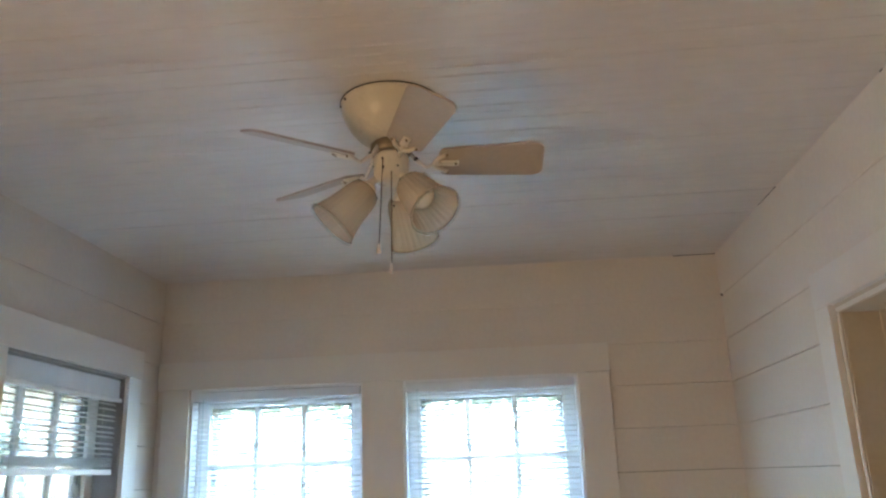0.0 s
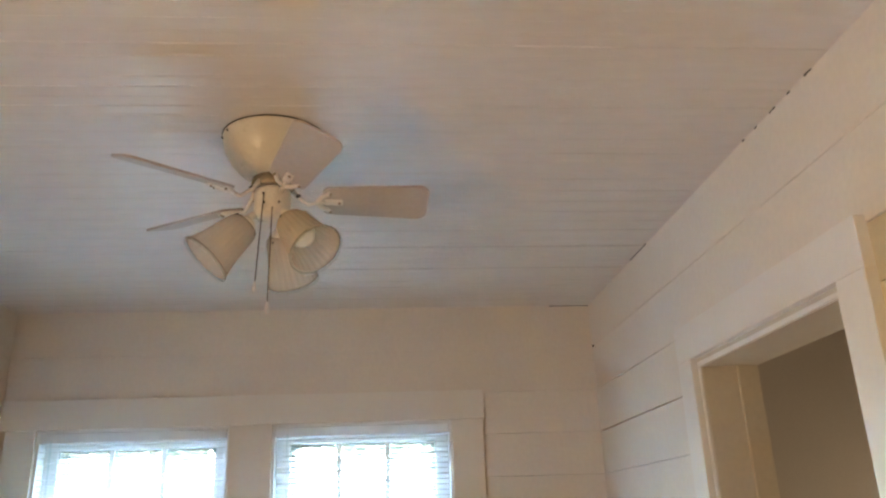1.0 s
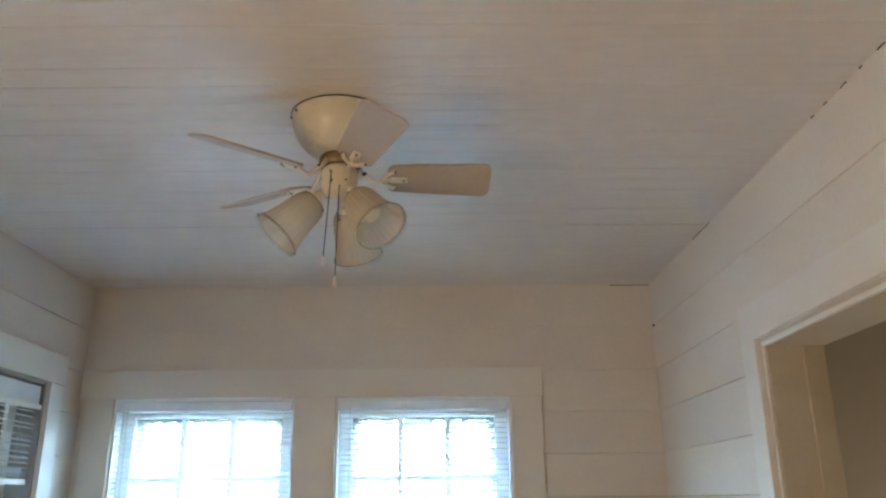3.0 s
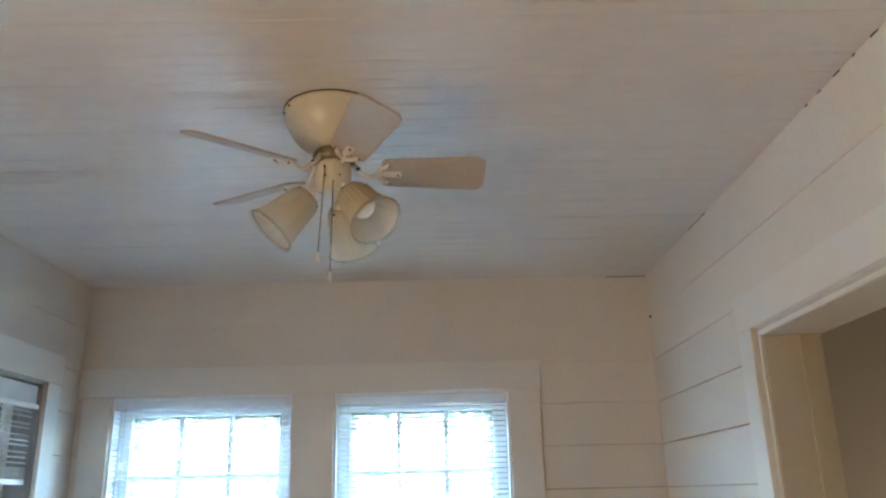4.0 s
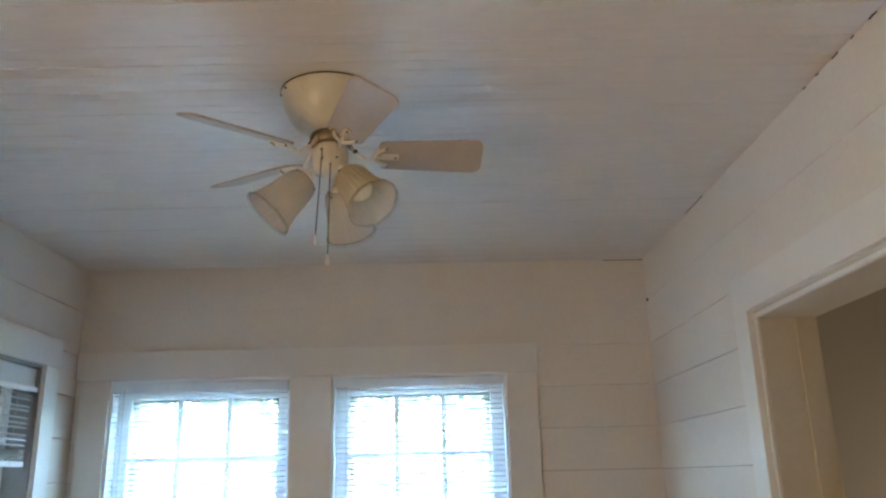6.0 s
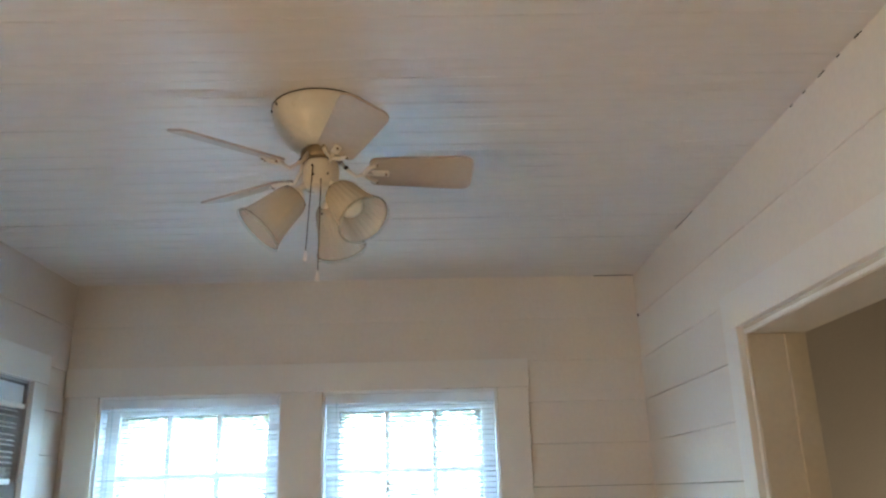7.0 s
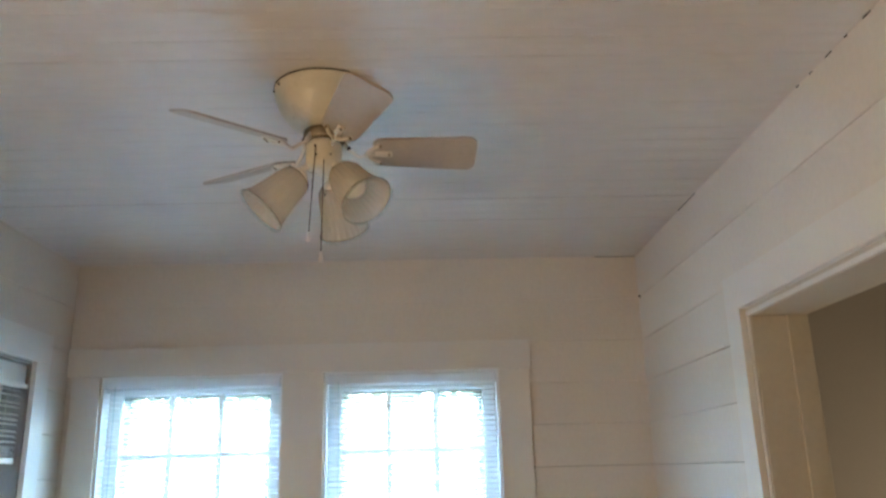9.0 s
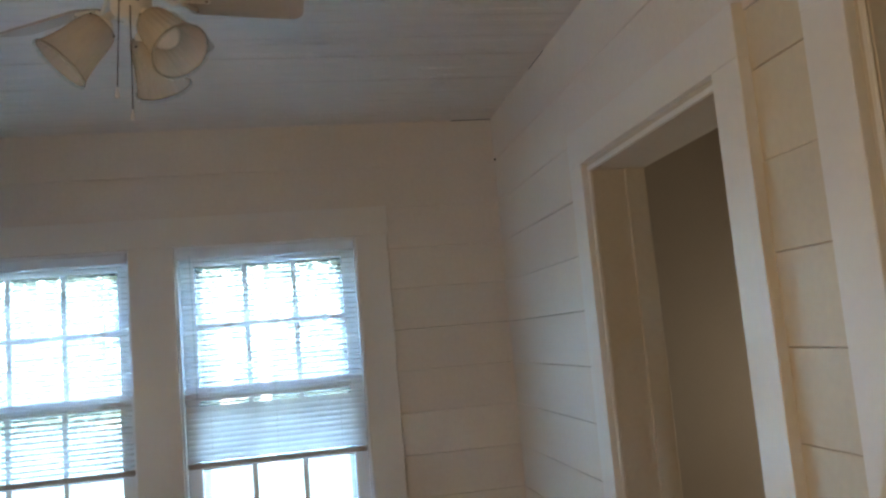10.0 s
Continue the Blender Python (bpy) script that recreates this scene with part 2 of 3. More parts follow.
def wall_body(name, m, x0, x1, holes, thick, label, depth0=0.018):
    """The wall behind its boards, with openings through it. holes: (x0, x1, z0, z1)."""
    bm = bmesh.new()
    cuts = sorted({x0, x1, *[c for h in holes for c in h[:2]]})
    for a, b in zip(cuts, cuts[1:]):
        mid = (a + b) / 2
        z = 0.0
        for h in sorted((h for h in holes if h[0] < mid < h[1]), key=lambda h: h[2]):
            if h[2] > z:
                box(bm, a, b, depth0, thick, z, h[2])
            z = h[3]
        box(bm, a, b, depth0, thick, z, H + 0.02)
    bmesh.ops.remove_doubles(bm, verts=bm.verts[:], dist=0.0005)
    ob = part(name, bm, CORE)
    ob.matrix_world = m
    return tagged(ob, label, "wall", kind="structure")


def boards(parent, x0, x1, lines, holes, seed, paint=None):
    """Horizontal painted boards with open joints, cut round the openings."""
    rnd = random.Random(seed)
    for z1, z0 in zip(lines, lines[1:]):
        spans = [(x0, x1)]
        whole = []
        for a, b in spans:
            cuts = sorted({a, b, *[c for h in holes for c in h[:2] if a < c < b]})
            for p, q in zip(cuts, cuts[1:]):
                inside = [h for h in holes if h[0] < (p + q) / 2 < h[1]]
                lo, hi = z0, z1
                gone = False
                for h in inside:
                    if h[2] <= lo and h[3] >= hi:
                        gone = True
                    elif h[2] <= lo < h[3]:
                        lo = h[3]
                    elif h[2] < hi <= h[3]:
                        hi = h[2]
                if not gone and hi - lo > 0.006:
                    if whole and abs(whole[-1][1] - p) < 1e-6 and whole[-1][2:] == [lo, hi]:
                        whole[-1][1] = q
                    else:
                        whole.append([p, q, lo, hi])
        for p, q, lo, hi in whole:
            gap = rnd.choice((0.0005, 0.0008, 0.0012, 0.0018, 0.0024))
            out = rnd.uniform(-0.0015, 0.0015)
            bm = bmesh.new()
            box(bm, p + 0.0006, q - 0.0006, out, 0.0175, lo + gap / 2, hi - gap / 2, bevel=0.0016)
            for v in bm.verts:                      # slightly uneven sawing
                v.co.z += 0.0012 * math.sin(v.co.x * 2.1 + seed)
            part("board", bm, paint or WALL, parent)


def lines_down(first, step):
    z, out = first[-1], list(first)
    while z > step:
        z -= step
        out.append(z)
    out.append(0.0)
    return out


LINES = lines_down([2.455, 2.247, 2.058, 1.880, 1.705, 1.530], 0.176)
LINES_B = lines_down([2.058, 1.938, 1.762, 1.591, 1.416, 1.244], 0.174)

north_holes = [(*W1, WBOT, WTOP), (*W2, WBOT, WTOP)]
W4 = (-0.60, 0.20)                           # unseen opening added behind the eye for the fill lamp
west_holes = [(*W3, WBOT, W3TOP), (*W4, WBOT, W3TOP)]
east_holes = [(-D1[1], -D1[0], 0.0, DTOP), (-D2[1], -D2[0], 0.0, DTOP)]
wall_north = wall_body("wall_north", NORTH, XL - T, XR + TI, north_holes, T, "cream painted horizontal board wall round two windows")
wall_west = wall_body("wall_west", WEST, YB, YF + 0.017, west_holes, T, "cream painted horizontal board wall with a sash window")
wall_east = wall_body("wall_east", EAST, -YF - 0.017, -YB, east_holes, TI, "cream painted horizontal board wall with open doorways")
wall_south = wall_body("wall_south", SOUTH, -XR - TI, -XL + T, [], T, "cream painted plain board wall")

# floor, one board beside the other
floor = part("floor", boxes((XL - T, XR, YB - T, YF + T, -0.12, -0.022)), CORE)
tagged(floor, "brown varnished wooden floorboards", "floor", kind="structure")
fb = boxes((0, 0.088, YB, YF, -0.021, 0.0), bevel=0.0015)
first = part("floorboard", fb, FLOOR, floor)
first.matrix_local = pose(XL, 0, 0)
for i in range(1, 28):
    again("floorboard", first.data, floor, pose(XL + i * 0.0888, 0, 0))

# ceiling of narrow beaded boards that run across the room
bm = bmesh.new()
PITCH = 0.0815
prof = []
y = YF + 0.004
rnd = random.Random(4)
while y > YB:
    w = PITCH * rnd.uniform(0.985, 1.015)
    d = rnd.uniform(-0.0008, 0.0008)
    deep = rnd.choice((0.0015, 0.003, 0.005, 0.008))
    prof += [(y, H + deep), (y - 0.0005, H + deep), (y - 0.0011, H + d), (y - w * 0.5 + 0.005, H + d), (y - w * 0.5 + 0.003, H + d + 0.0011), (y - w * 0.5, H + d + 0.0002),
             (y - w * 0.5 - 0.003, H + d + 0.0011), (y - w * 0.5 - 0.005, H + d), (y - w + 0.0011, H + d), (y - w + 0.0005, H + deep)]
    y -= w
xs = [XL + (XR - XL) * k / 12 for k in range(13)]
rows = []
for k, x in enumerate(xs):
    rows.append([bm.verts.new((x, yy, zz + 0.0015 * math.sin(1.7 * x + 0.9 * yy))) for yy, zz in prof])
for a, b in zip(rows, rows[1:]):
    for i in range(len(prof) - 1):
        bm.faces.new((a[i], b[i], b[i + 1], a[i + 1]))
box(bm, XL - T, XR + TI, YB - T, YF + T, H + 0.025, H + 0.16)
ceiling = part("ceiling", bm, CEIL)
tagged(ceiling, "white painted beaded board ceiling", "ceiling", kind="structure")


# ---------------------------------------------------------------- trim round the openings
def casing(name, m, pieces, label):
    ob = empty(name, m)
    tagged(ob, label, "trim", kind="structure")
    for piece in pieces:
        part("casing_board", boxes(piece, bevel=0.0009), TRIM, ob)
    return ob


casing("trim_1", NORTH, [
    (XL + 0.004, 0.297, -0.022, 0.004, WTOP + 0.001, 2.067),
    (XL + 0.030, W1[0], -0.021, 0.004, WBOT, WTOP),
    (W1[1], W2[0], -0.0215, 0.004, WBOT, WTOP),
    (W2[1], 0.290, -0.021, 0.004, WBOT, WTOP),
    (XL + 0.004, 0.297, -0.020, 0.004, WBOT - 0.155, WBOT - 0.034),
    (XL + 0.004, 0.320, -0.052, 0.020, WBOT - 0.033, WBOT - 0.001)], "white painted flat casing round the paired windows")
casing("trim_2", WEST, [
    (W3[0] - 0.125, W3[1] + 0.112, -0.022, 0.004, W3TOP + 0.001, 2.092),
    (W3[0] - 0.118, W3[0], -0.021, 0.004, WBOT, W3TOP),
    (W3[1], W3[1] + 0.105, -0.021, 0.004, WBOT, W3TOP),
    (W3[0] - 0.125, W3[1] + 0.112, -0.020, 0.004, WBOT - 0.155, WBOT - 0.034),
    (W3[0] - 0.14, W3[1] + 0.13, -0.052, 0.020, WBOT - 0.033, WBOT - 0.001)], "white painted flat casing round the side window")


def doorway(name, a, b, top):
    """Casing, lining and stop of an open doorway in the right-hand wall (a, b: world y)."""
    ob = empty(name, EAST)
    tagged(ob, "white painted casing of an open doorway", "doorway", kind="structure")
    A, B = -b, -a
    e = 0.016                                   # the lining's edge that shows beside the casing
    for piece in ((A - 0.116, A - e, -0.024, 0.004, 0, top + e), (B + e, B + 0.116, -0.024, 0.004, 0, top + e), (A - 0.116, B + 0.116, -0.0243, 0.004, top + e + 0.0003, top + 0.122)):
        part("casing_board", boxes(piece, bevel=0.0012), TRIM, ob)
    r = 0.012
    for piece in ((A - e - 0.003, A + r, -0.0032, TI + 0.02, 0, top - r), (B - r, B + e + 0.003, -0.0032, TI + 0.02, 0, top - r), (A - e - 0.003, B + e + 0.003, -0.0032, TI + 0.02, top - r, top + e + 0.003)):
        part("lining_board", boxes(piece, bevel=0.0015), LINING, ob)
    for piece in ((A - 0.004, A + r - 0.002, -0.010, -0.0033, 0, top - r + 0.002), (B - r + 0.002, B + 0.004, -0.010, -0.0033, 0, top - r + 0.002), (A - 0.004, B + 0.004, -0.0103, -0.0033, top - r + 0.0022, top + 0.004)):
        part("edge_bead", boxes(piece, bevel=0.003), TRIM, ob)
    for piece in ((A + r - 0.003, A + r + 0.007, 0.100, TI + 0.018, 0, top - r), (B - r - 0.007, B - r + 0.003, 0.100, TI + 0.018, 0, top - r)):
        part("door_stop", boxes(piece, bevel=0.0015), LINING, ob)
    return ob


doorway("doorway_1", *D1, DTOP)
doorway("doorway_2", *D2, DTOP)

# the dim room and the lit room beyond the doorways: plain shells
X0, X1 = XR + TI, 2.75
for name, y0, y1, colour in (("side_room_walls", 1.20, 3.42, TAN), ("lit_room_walls", -1.6, 1.185, TAN)):
    bm = boxes((X1, X1 + 0.1, y0, y1, 0, H), (X0, X1, y0 - 0.005, y0 + 0.005, 0, H), (X0, X1, y1 - 0.005, y1 + 0.005, 0, H))
    tagged(part(name, bm, colour), "plain tan painted room walls", "wall", kind="structure")
tagged(part("side_ceiling", boxes((X0, X1 + 0.1, -1.6, 3.42, H, H + 0.16)), CEIL), "plain white ceiling", "ceiling", kind="structure")
tagged(part("side_floor", boxes((XR + 0.001, X1 + 0.1, -1.6, 3.42, -0.12, 0)), FLOOR), "brown wooden floor", "floor", kind="structure")


# ---------------------------------------------------------------- windows
def window(name, m, x0, x1, z0, z1, meet, label, recess):
    """A double-hung window, six panes over six. x0..z1: the opening."""
    ob = empty(name, m)
    tagged(ob, label, "window", kind="structure")
    # lining of the opening
    j = 0.010
    for piece in ((x0 - 0.003, x0 + j, -0.001, T + 0.01, z0, z1 - j), (x1 - j, x1 + 0.003, -0.001, T + 0.01, z0, z1 - j), (x0 - 0.003, x1 + 0.003, -0.001, T + 0.01, z1 - j, z1 + 0.003)):
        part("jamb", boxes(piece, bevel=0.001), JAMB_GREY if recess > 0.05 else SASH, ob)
    part("sill", boxes((x0 - 0.003, x1 + 0.003, 0.02, T + 0.05, z0 - 0.03, z0 + 0.004), bevel=0.002), SASH, ob)
    a, b = x0 + j, x1 - j
    for title, lo, hi, y in (("upper_sash", meet - 0.026, z1 - j, recess + 0.036), ("lower_sash", z0 + 0.004, meet + 0.026, recess)):
        st = 0.056
        up = title == "upper_sash"
        top, bot = (0.064, 0.052) if up else (0.052, 0.075)
        bm = boxes((a, a + st, y, y + 0.034, lo, hi), (b - st, b, y, y + 0.034, lo, hi), (a + st, b - st, y + 0.001, y + 0.033, hi - top, hi), (a + st, b - st, y + 0.001, y + 0.033, lo, lo + bot), bevel=0.0025)
        sash = part(title, bm, SASH, ob)
        gx0, gx1, gz0, gz1 = a + st, b - st, lo + bot, hi - top
        for k in (1, 2):
            x = gx0 + (gx1 - gx0) * k / 3
            part("muntin", boxes((x - 0.0105, x + 0.0105, y + 0.003, y + 0.030, gz0, gz1), bevel=0.003), SASH, sash)
        zm = (gz0 + gz1) / 2
        part("muntin", boxes((gx0, gx1, y + 0.004, y + 0.029, zm - 0.0095, zm + 0.0095), bevel=0.003), SASH, sash)
        for i in range(3):
            for k in range(2):
                px0, px1 = gx0 + (gx1 - gx0) * i / 3, gx0 + (gx1 - gx0) * (i + 1) / 3
                pz0, pz1 = gz0 + (gz1 - gz0) * k / 2, gz0 + (gz1 - gz0) * (k + 1) / 2
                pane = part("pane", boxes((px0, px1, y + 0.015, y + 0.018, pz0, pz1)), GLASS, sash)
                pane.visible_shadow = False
    # storm frame outside
    f = 0.074
    sy = T - 0.028
    bm = boxes((a, a + f, sy, sy + 0.018, z0 + 0.004, z1 - j), (b - f, b, sy, sy + 0.018, z0 + 0.004, z1 - j), (a + f, b - f, sy, sy + 0.018, z1 - j - f, z1 - j), (a + f, b - f, sy, sy + 0.018, z0 + 0.004, z0 + f), (a + f, b - f, sy, sy + 0.018, meet - 0.012, meet + 0.012))
    part("storm_frame", bm, STORM, ob, "dark grey metal storm frame")
    return ob


window("window_1", NORTH, *W1, WBOT, WTOP, 1.335, "white double-hung window with six panes over six", 0.034)
window("window_2", NORTH, *W2, WBOT, WTOP, 1.335, "white double-hung window with six panes over six", 0.034)
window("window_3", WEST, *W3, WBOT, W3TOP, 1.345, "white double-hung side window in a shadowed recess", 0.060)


def blind(m, x0, x1, top, bottom, tilt, y, seed, label, head=0.042, stack=0, low=0.0, low_tilt=0.0):
    """A mini blind: head rail, slats, ladder cords, bottom rail, tilt wand."""
    rnd = random.Random(seed)
    ob = empty("window_blind", m)
    tagged(ob, label, "window blind", group="window blinds")
    part("head_rail", boxes((x0, x1, y - 0.020, y + 0.016, top - head, top), bevel=0.003), HEAD, ob)
    w, n = 0.0125, 6
    bm = bmesh.new()
    def strip(xa, xb):
        upper, lower = [], []
        for xx in (xa, xb):
            upper.append([bm.verts.new((xx, -w + 2 * w * k / n, 0.0024 * (1 - (2 * k / n - 1) ** 2) + 0.0003)) for k in range(n + 1)])
            lower.append([bm.verts.new((xx, -w + 2 * w * k / n, 0.0024 * (1 - (2 * k / n - 1) ** 2) - 0.0003)) for k in range(n + 1)])
        for k in range(n):
            bm.faces.new((upper[0][k], upper[1][k], upper[1][k + 1], upper[0][k + 1]))
            bm.faces.new((lower[0][k], lower[0][k + 1], lower[1][k + 1], lower[1][k]))
        for k in (0, n):
            bm.faces.new((upper[0][k], lower[0][k], lower[1][k], upper[1][k]))
    strip(x0 + 0.004, x1 - 0.004)
    z = top - head - 0.012
    slat = part("slat", bm, SLAT, ob, smooth=False)
    slat.matrix_local = pose(0, y, z, tilt)
    step = 0.0215
    if stack:
        part("valance_lip", boxes((x0 - 0.001, x1 + 0.003, y - 0.030, y - 0.018, top - head - 0.004, top - head + 0.014), bevel=0.003), RAIL, ob)
        for i in range(stack):
            again("slat", slat.data, ob, pose(0, y, bottom + 0.026 + 0.0042 * i, rnd.uniform(-3, 3)))
    while z - step > bottom + 0.03 + 0.0042 * stack:
        z -= step
        again("slat", slat.data, ob, pose(0, y, z + rnd.uniform(-0.0009, 0.0009), (low_tilt if z < low else tilt) + rnd.uniform(-2.0, 2.0), rnd.uniform(-0.08, 0.08)))
    part("bottom_rail", boxes((x0 + 0.002, x1 - 0.002, y - 0.013, y + 0.011, bottom, bottom + 0.022), bevel=0.004), RAIL if stack else TAUPE, ob)
    for share in (0.14, 0.5, 0.86):
        x = x0 + (x1 - x0) * share
        for dy in (-0.0135, 0.0135):
            bm = bmesh.new()
            tube(bm, [(x, y + dy, top - head), (x, y + dy, bottom + 0.01)], 0.0007, 5)
            part("ladder_cord", bm, CORD, ob)
    bm = bmesh.new()
    tube(bm, [(x0 + 0.05, y - 0.024, top - head + 0.01), (x0 + 0.052, y - 0.026, top - head - 0.25), (x0 + 0.053, y - 0.026, max(bottom + 0.05, top - 0.62))], 0.0035, 6)
    part("tilt_wand", bm, CLEAR, ob, "clear plastic tilt wand")
    return ob


blind(NORTH, W1[0] + 0.012, W1[1] - 0.012, WTOP - 0.011, 1.045, 6, 0.012, 11, "white mini blind with open slats, lowered halfway over the window", low=1.29, low_tilt=16)
blind(NORTH, W2[0] + 0.012, W2[1] - 0.012, WTOP - 0.011, 1.045, 11, 0.012, 12, "white mini blind with tilted slats, closed low down, over the window", low=1.29, low_tilt=66)
blind(WEST, W3[0] + 0.014, W3[1] - 0.016, 1.958, 1.592, 18, 0.028, 13, "white mini blind drawn up high in the side window", head=0.085, stack=9)


# ---------------------------------------------------------------- the ceiling fan
FX, FY = -0.390, 1.680


def ceiling_fan(phase):
    fan = empty("ceiling_fan", pose(FX, FY, H))
    tagged(fan, "small cream five-blade hugger ceiling fan with three glass lights", "ceiling fan")
    # housing: a bowl that tapers down from the ceiling
    bm = bmesh.new()
    spin(bm, [(0.0, -0.0005), (0.121, -0.0005), (0.124, -0.004), (0.124, -0.010), (0.122, -0.014), (0.120, -0.028), (0.113, -0.048), (0.101, -0.068), (0.087, -0.086), (0.072, -0.099), (0.056, -0.106), (0.0, -0.108)], 56)
    housing = part("housing", bm, FANWHITE, fan, smooth=True)
    bm = bmesh.new()
    spin(bm, [(0.121, -0.0003), (0.1250, -0.0003), (0.1250, -0.0024), (0.121, -0.0024)], 56)
    part("rim_gap", bm, LINE, housing, "dark gap between housing and ceiling")
    for a in (195, 215, 320):
        bm = bmesh.new()
        bmesh.ops.create_uvsphere(bm, u_segments=8, v_segments=6, radius=0.0035)
        part("screw", bm, SCREW, housing, m=pose(0.123 * math.cos(radians(a)), 0.123 * math.sin(radians(a)), -0.012))
    # motor hub that carries the blades
    bm = bmesh.new()
    spin(bm, [(0.0, -0.108), (0.046, -0.108), (0.050, -0.113), (0.051, -0.132), (0.046, -0.138), (0.0, -0.138)], 40)
    part("motor_hub", bm, BRASS, fan, "dull brass hub ring", smooth=True)
    # switch housing under the hub
    bm = bmesh.new()
    spin(bm, [(0.0, -0.138), (0.036, -0.138), (0.042, -0.142), (0.0435, -0.150), (0.0435, -0.192), (0.041, -0.203), (0.034, -0.211), (0.020, -0.215), (0.0, -0.216)], 36)
    switch = part("switch_housing", bm, FANWHITE, fan, smooth=True)
    for a, z in ((-112, -0.160), (-108, -0.184), (-62, -0.182), (30, -0.2), (150, -0.2)):
        bm = bmesh.new()
        bmesh.ops.create_uvsphere(bm, u_segments=8, v_segments=6, radius=0.0028)
        part("screw", bm, SCREW, switch, m=pose(0.0435 * math.cos(radians(a)), 0.0435 * math.sin(radians(a)), z))
    # blades
    outline = []
    L0, L1 = 0.118, 0.372
    hw0, hw1, r = 0.045, 0.056, 0.024
    for k in range(7):
        a = math.pi * (0.5 + 0.5 * k / 6)
        outline.append((L0 + 0.018 + 0.018 * math.cos(a), hw0 - 0.018 + 0.018 * math.sin(a)))
    low = [(x, -yy) for x, yy in reversed(outline)]
    tip = []
    for k in range(8):
        a = -math.pi / 2 + (math.pi / 2) * k / 7
        tip.append((L1 - r + r * math.cos(a), -hw1 + r + r * math.sin(a)))
    tip += [(x, -yy) for x, yy in reversed(tip)]
    ring = outline + low + tip
    bm = bmesh.new()
    top = [bm.verts.new((x, yy, 0.0028)) for x, yy in ring]
    bot = [bm.verts.new((x, yy, -0.0028)) for x, yy in ring]
    bm.faces.new(top)
    bm.faces.new(bot[::-1])
    for i in range(len(ring)):
        bm.faces.new((top[i], bot[i], bot[(i + 1) % len(ring)], top[(i + 1) % len(ring)]))
    blade_mesh = None
    # blade iron: a curved arm that forks into a plate under the blade
    ib = bmesh.new()
    tube(ib, [(0.044, 0, 0.034), (0.058, 0.003, 0.012), (0.086, 0.004, -0.014), (0.108, 0, -0.007), (0.126, 0, -0.0055)], [0.0065, 0.005, 0.0045, 0.005, 0.005], 8)
    tube(ib, [(0.104, 0, -0.008), (0.116, 0.018, -0.007), (0.136, 0.030, -0.0050)], [0.006, 0.0055, 0.005], 8)
    tube(ib, [(0.104, 0, -0.008), (0.116, -0.018, -0.007), (0.136, -0.030, -0.0050)], [0.006, 0.0055, 0.005], 8)
    box(ib, 0.122, 0.166, -0.010, 0.010, -0.0072, -0.0030, bevel=0.002)
    for k in range(5):
        a = phase + 72 * k
        # tilted so that the edge which lies clockwise from above stands higher
        m = pose(0, 0, -0.160, 0, 0, a) @ pose(0, 0, 0, -21)
        if k == 0:
            blade = part("blade", bm, BLADE, fan, m=m)
            iron = part("blade_iron", ib, FANWHITE, blade, "cream enamelled blade iron", smooth=True)
            blade_mesh, iron_mesh = blade.data, iron.data
        else:
            blade = again("blade", blade_mesh, fan, m)
            iron = again("blade_iron", iron_mesh, blade, Matrix())
            tagged(iron, "cream enamelled blade iron")
        # one small dark ball at the iron's root
        sm = bmesh.new()
        bmesh.ops.create_uvsphere(sm, u_segments=8, v_segments=6, radius=0.0062)
        part("iron_bolt", sm, SCREW, blade, "small dark ball at the root of the blade iron", m=pose(0.060, 0.0, 0.012))
        for sx, sy in ((0.136, 0.030), (0.136, -0.030), (0.158, 0.0)):
            sm = bmesh.new()
            bmesh.ops.create_uvsphere(sm, u_segments=6, v_segments=4, radius=0.0035)
            part("screw", sm, BRASS, blade, m=pose(sx, sy, -0.0085))
    # three lamps on short arms
    prof = [(0.018, 0.0), (0.0300, -0.003), (0.0375, -0.012), (0.0415, -0.026), (0.0445, -0.046), (0.0475, -0.066), (0.0515, -0.085), (0.0555, -0.101), (0.0595, -0.112), (0.0620, -0.117)]
    prof = [(r_, z_ * 1.09) for r_, z_ in prof]
    inner = [(r_ - 0.0026, z_ - 0.0004) for r_, z_ in reversed(prof)]
    for az in (-165, -39, 75):
        tiltm = pose(0, 0, -0.222, 0, 0, az) @ pose(0.056, 0, -0.004, 0, -43)
        arm = bmesh.new()
        tube(arm, [(0.024, 0, -0.198), (0.040, 0, -0.203), (0.053, 0, -0.212), (0.058, 0, -0.226)], 0.0095, 10)
        lampart = part("lamp_arm", arm, FANWHITE, fan, smooth=True, m=pose(0, 0, 0, 0, 0, az))
        cup = bmesh.new()
        spin(cup, [(0.0, 0.012), (0.014, 0.011), (0.021, 0.004), (0.0245, -0.004), (0.0255, -0.016), (0.0245, -0.0165), (0.0, -0.012)], 24)
        part("lamp_holder", cup, FANWHITE, fan, smooth=True, m=tiltm)
        for b in range(3):
            sm = bmesh.new()
            tube(sm, [(0.024, 0, -0.010), (0.034, 0, -0.010)], 0.0016, 6)
            bmesh.ops.create_uvsphere(sm, u_segments=8, v_segments=6, radius=0.0032, matrix=pose(0.035, 0, -0.010))
            part("thumb_screw", sm, SCREW, fan, m=tiltm @ pose(0, 0, 0, 0, 0, 40 + 120 * b))
        sh = bmesh.new()
        spin(sh, prof + inner, 96, ripple=0.014, waves=24)
        shade = part("lamp_shade", sh, SHADE, fan, "cream frosted ribbed bell glass shade", smooth=True, m=tiltm)
        rim = bmesh.new()
        spin(rim, [(0.0605, -0.1260), (0.0645, -0.1268), (0.0648, -0.1330), (0.0610, -0.1335), (0.0592, -0.1290), (0.0605, -0.1260)], 48, ripple=0.012, waves=24)
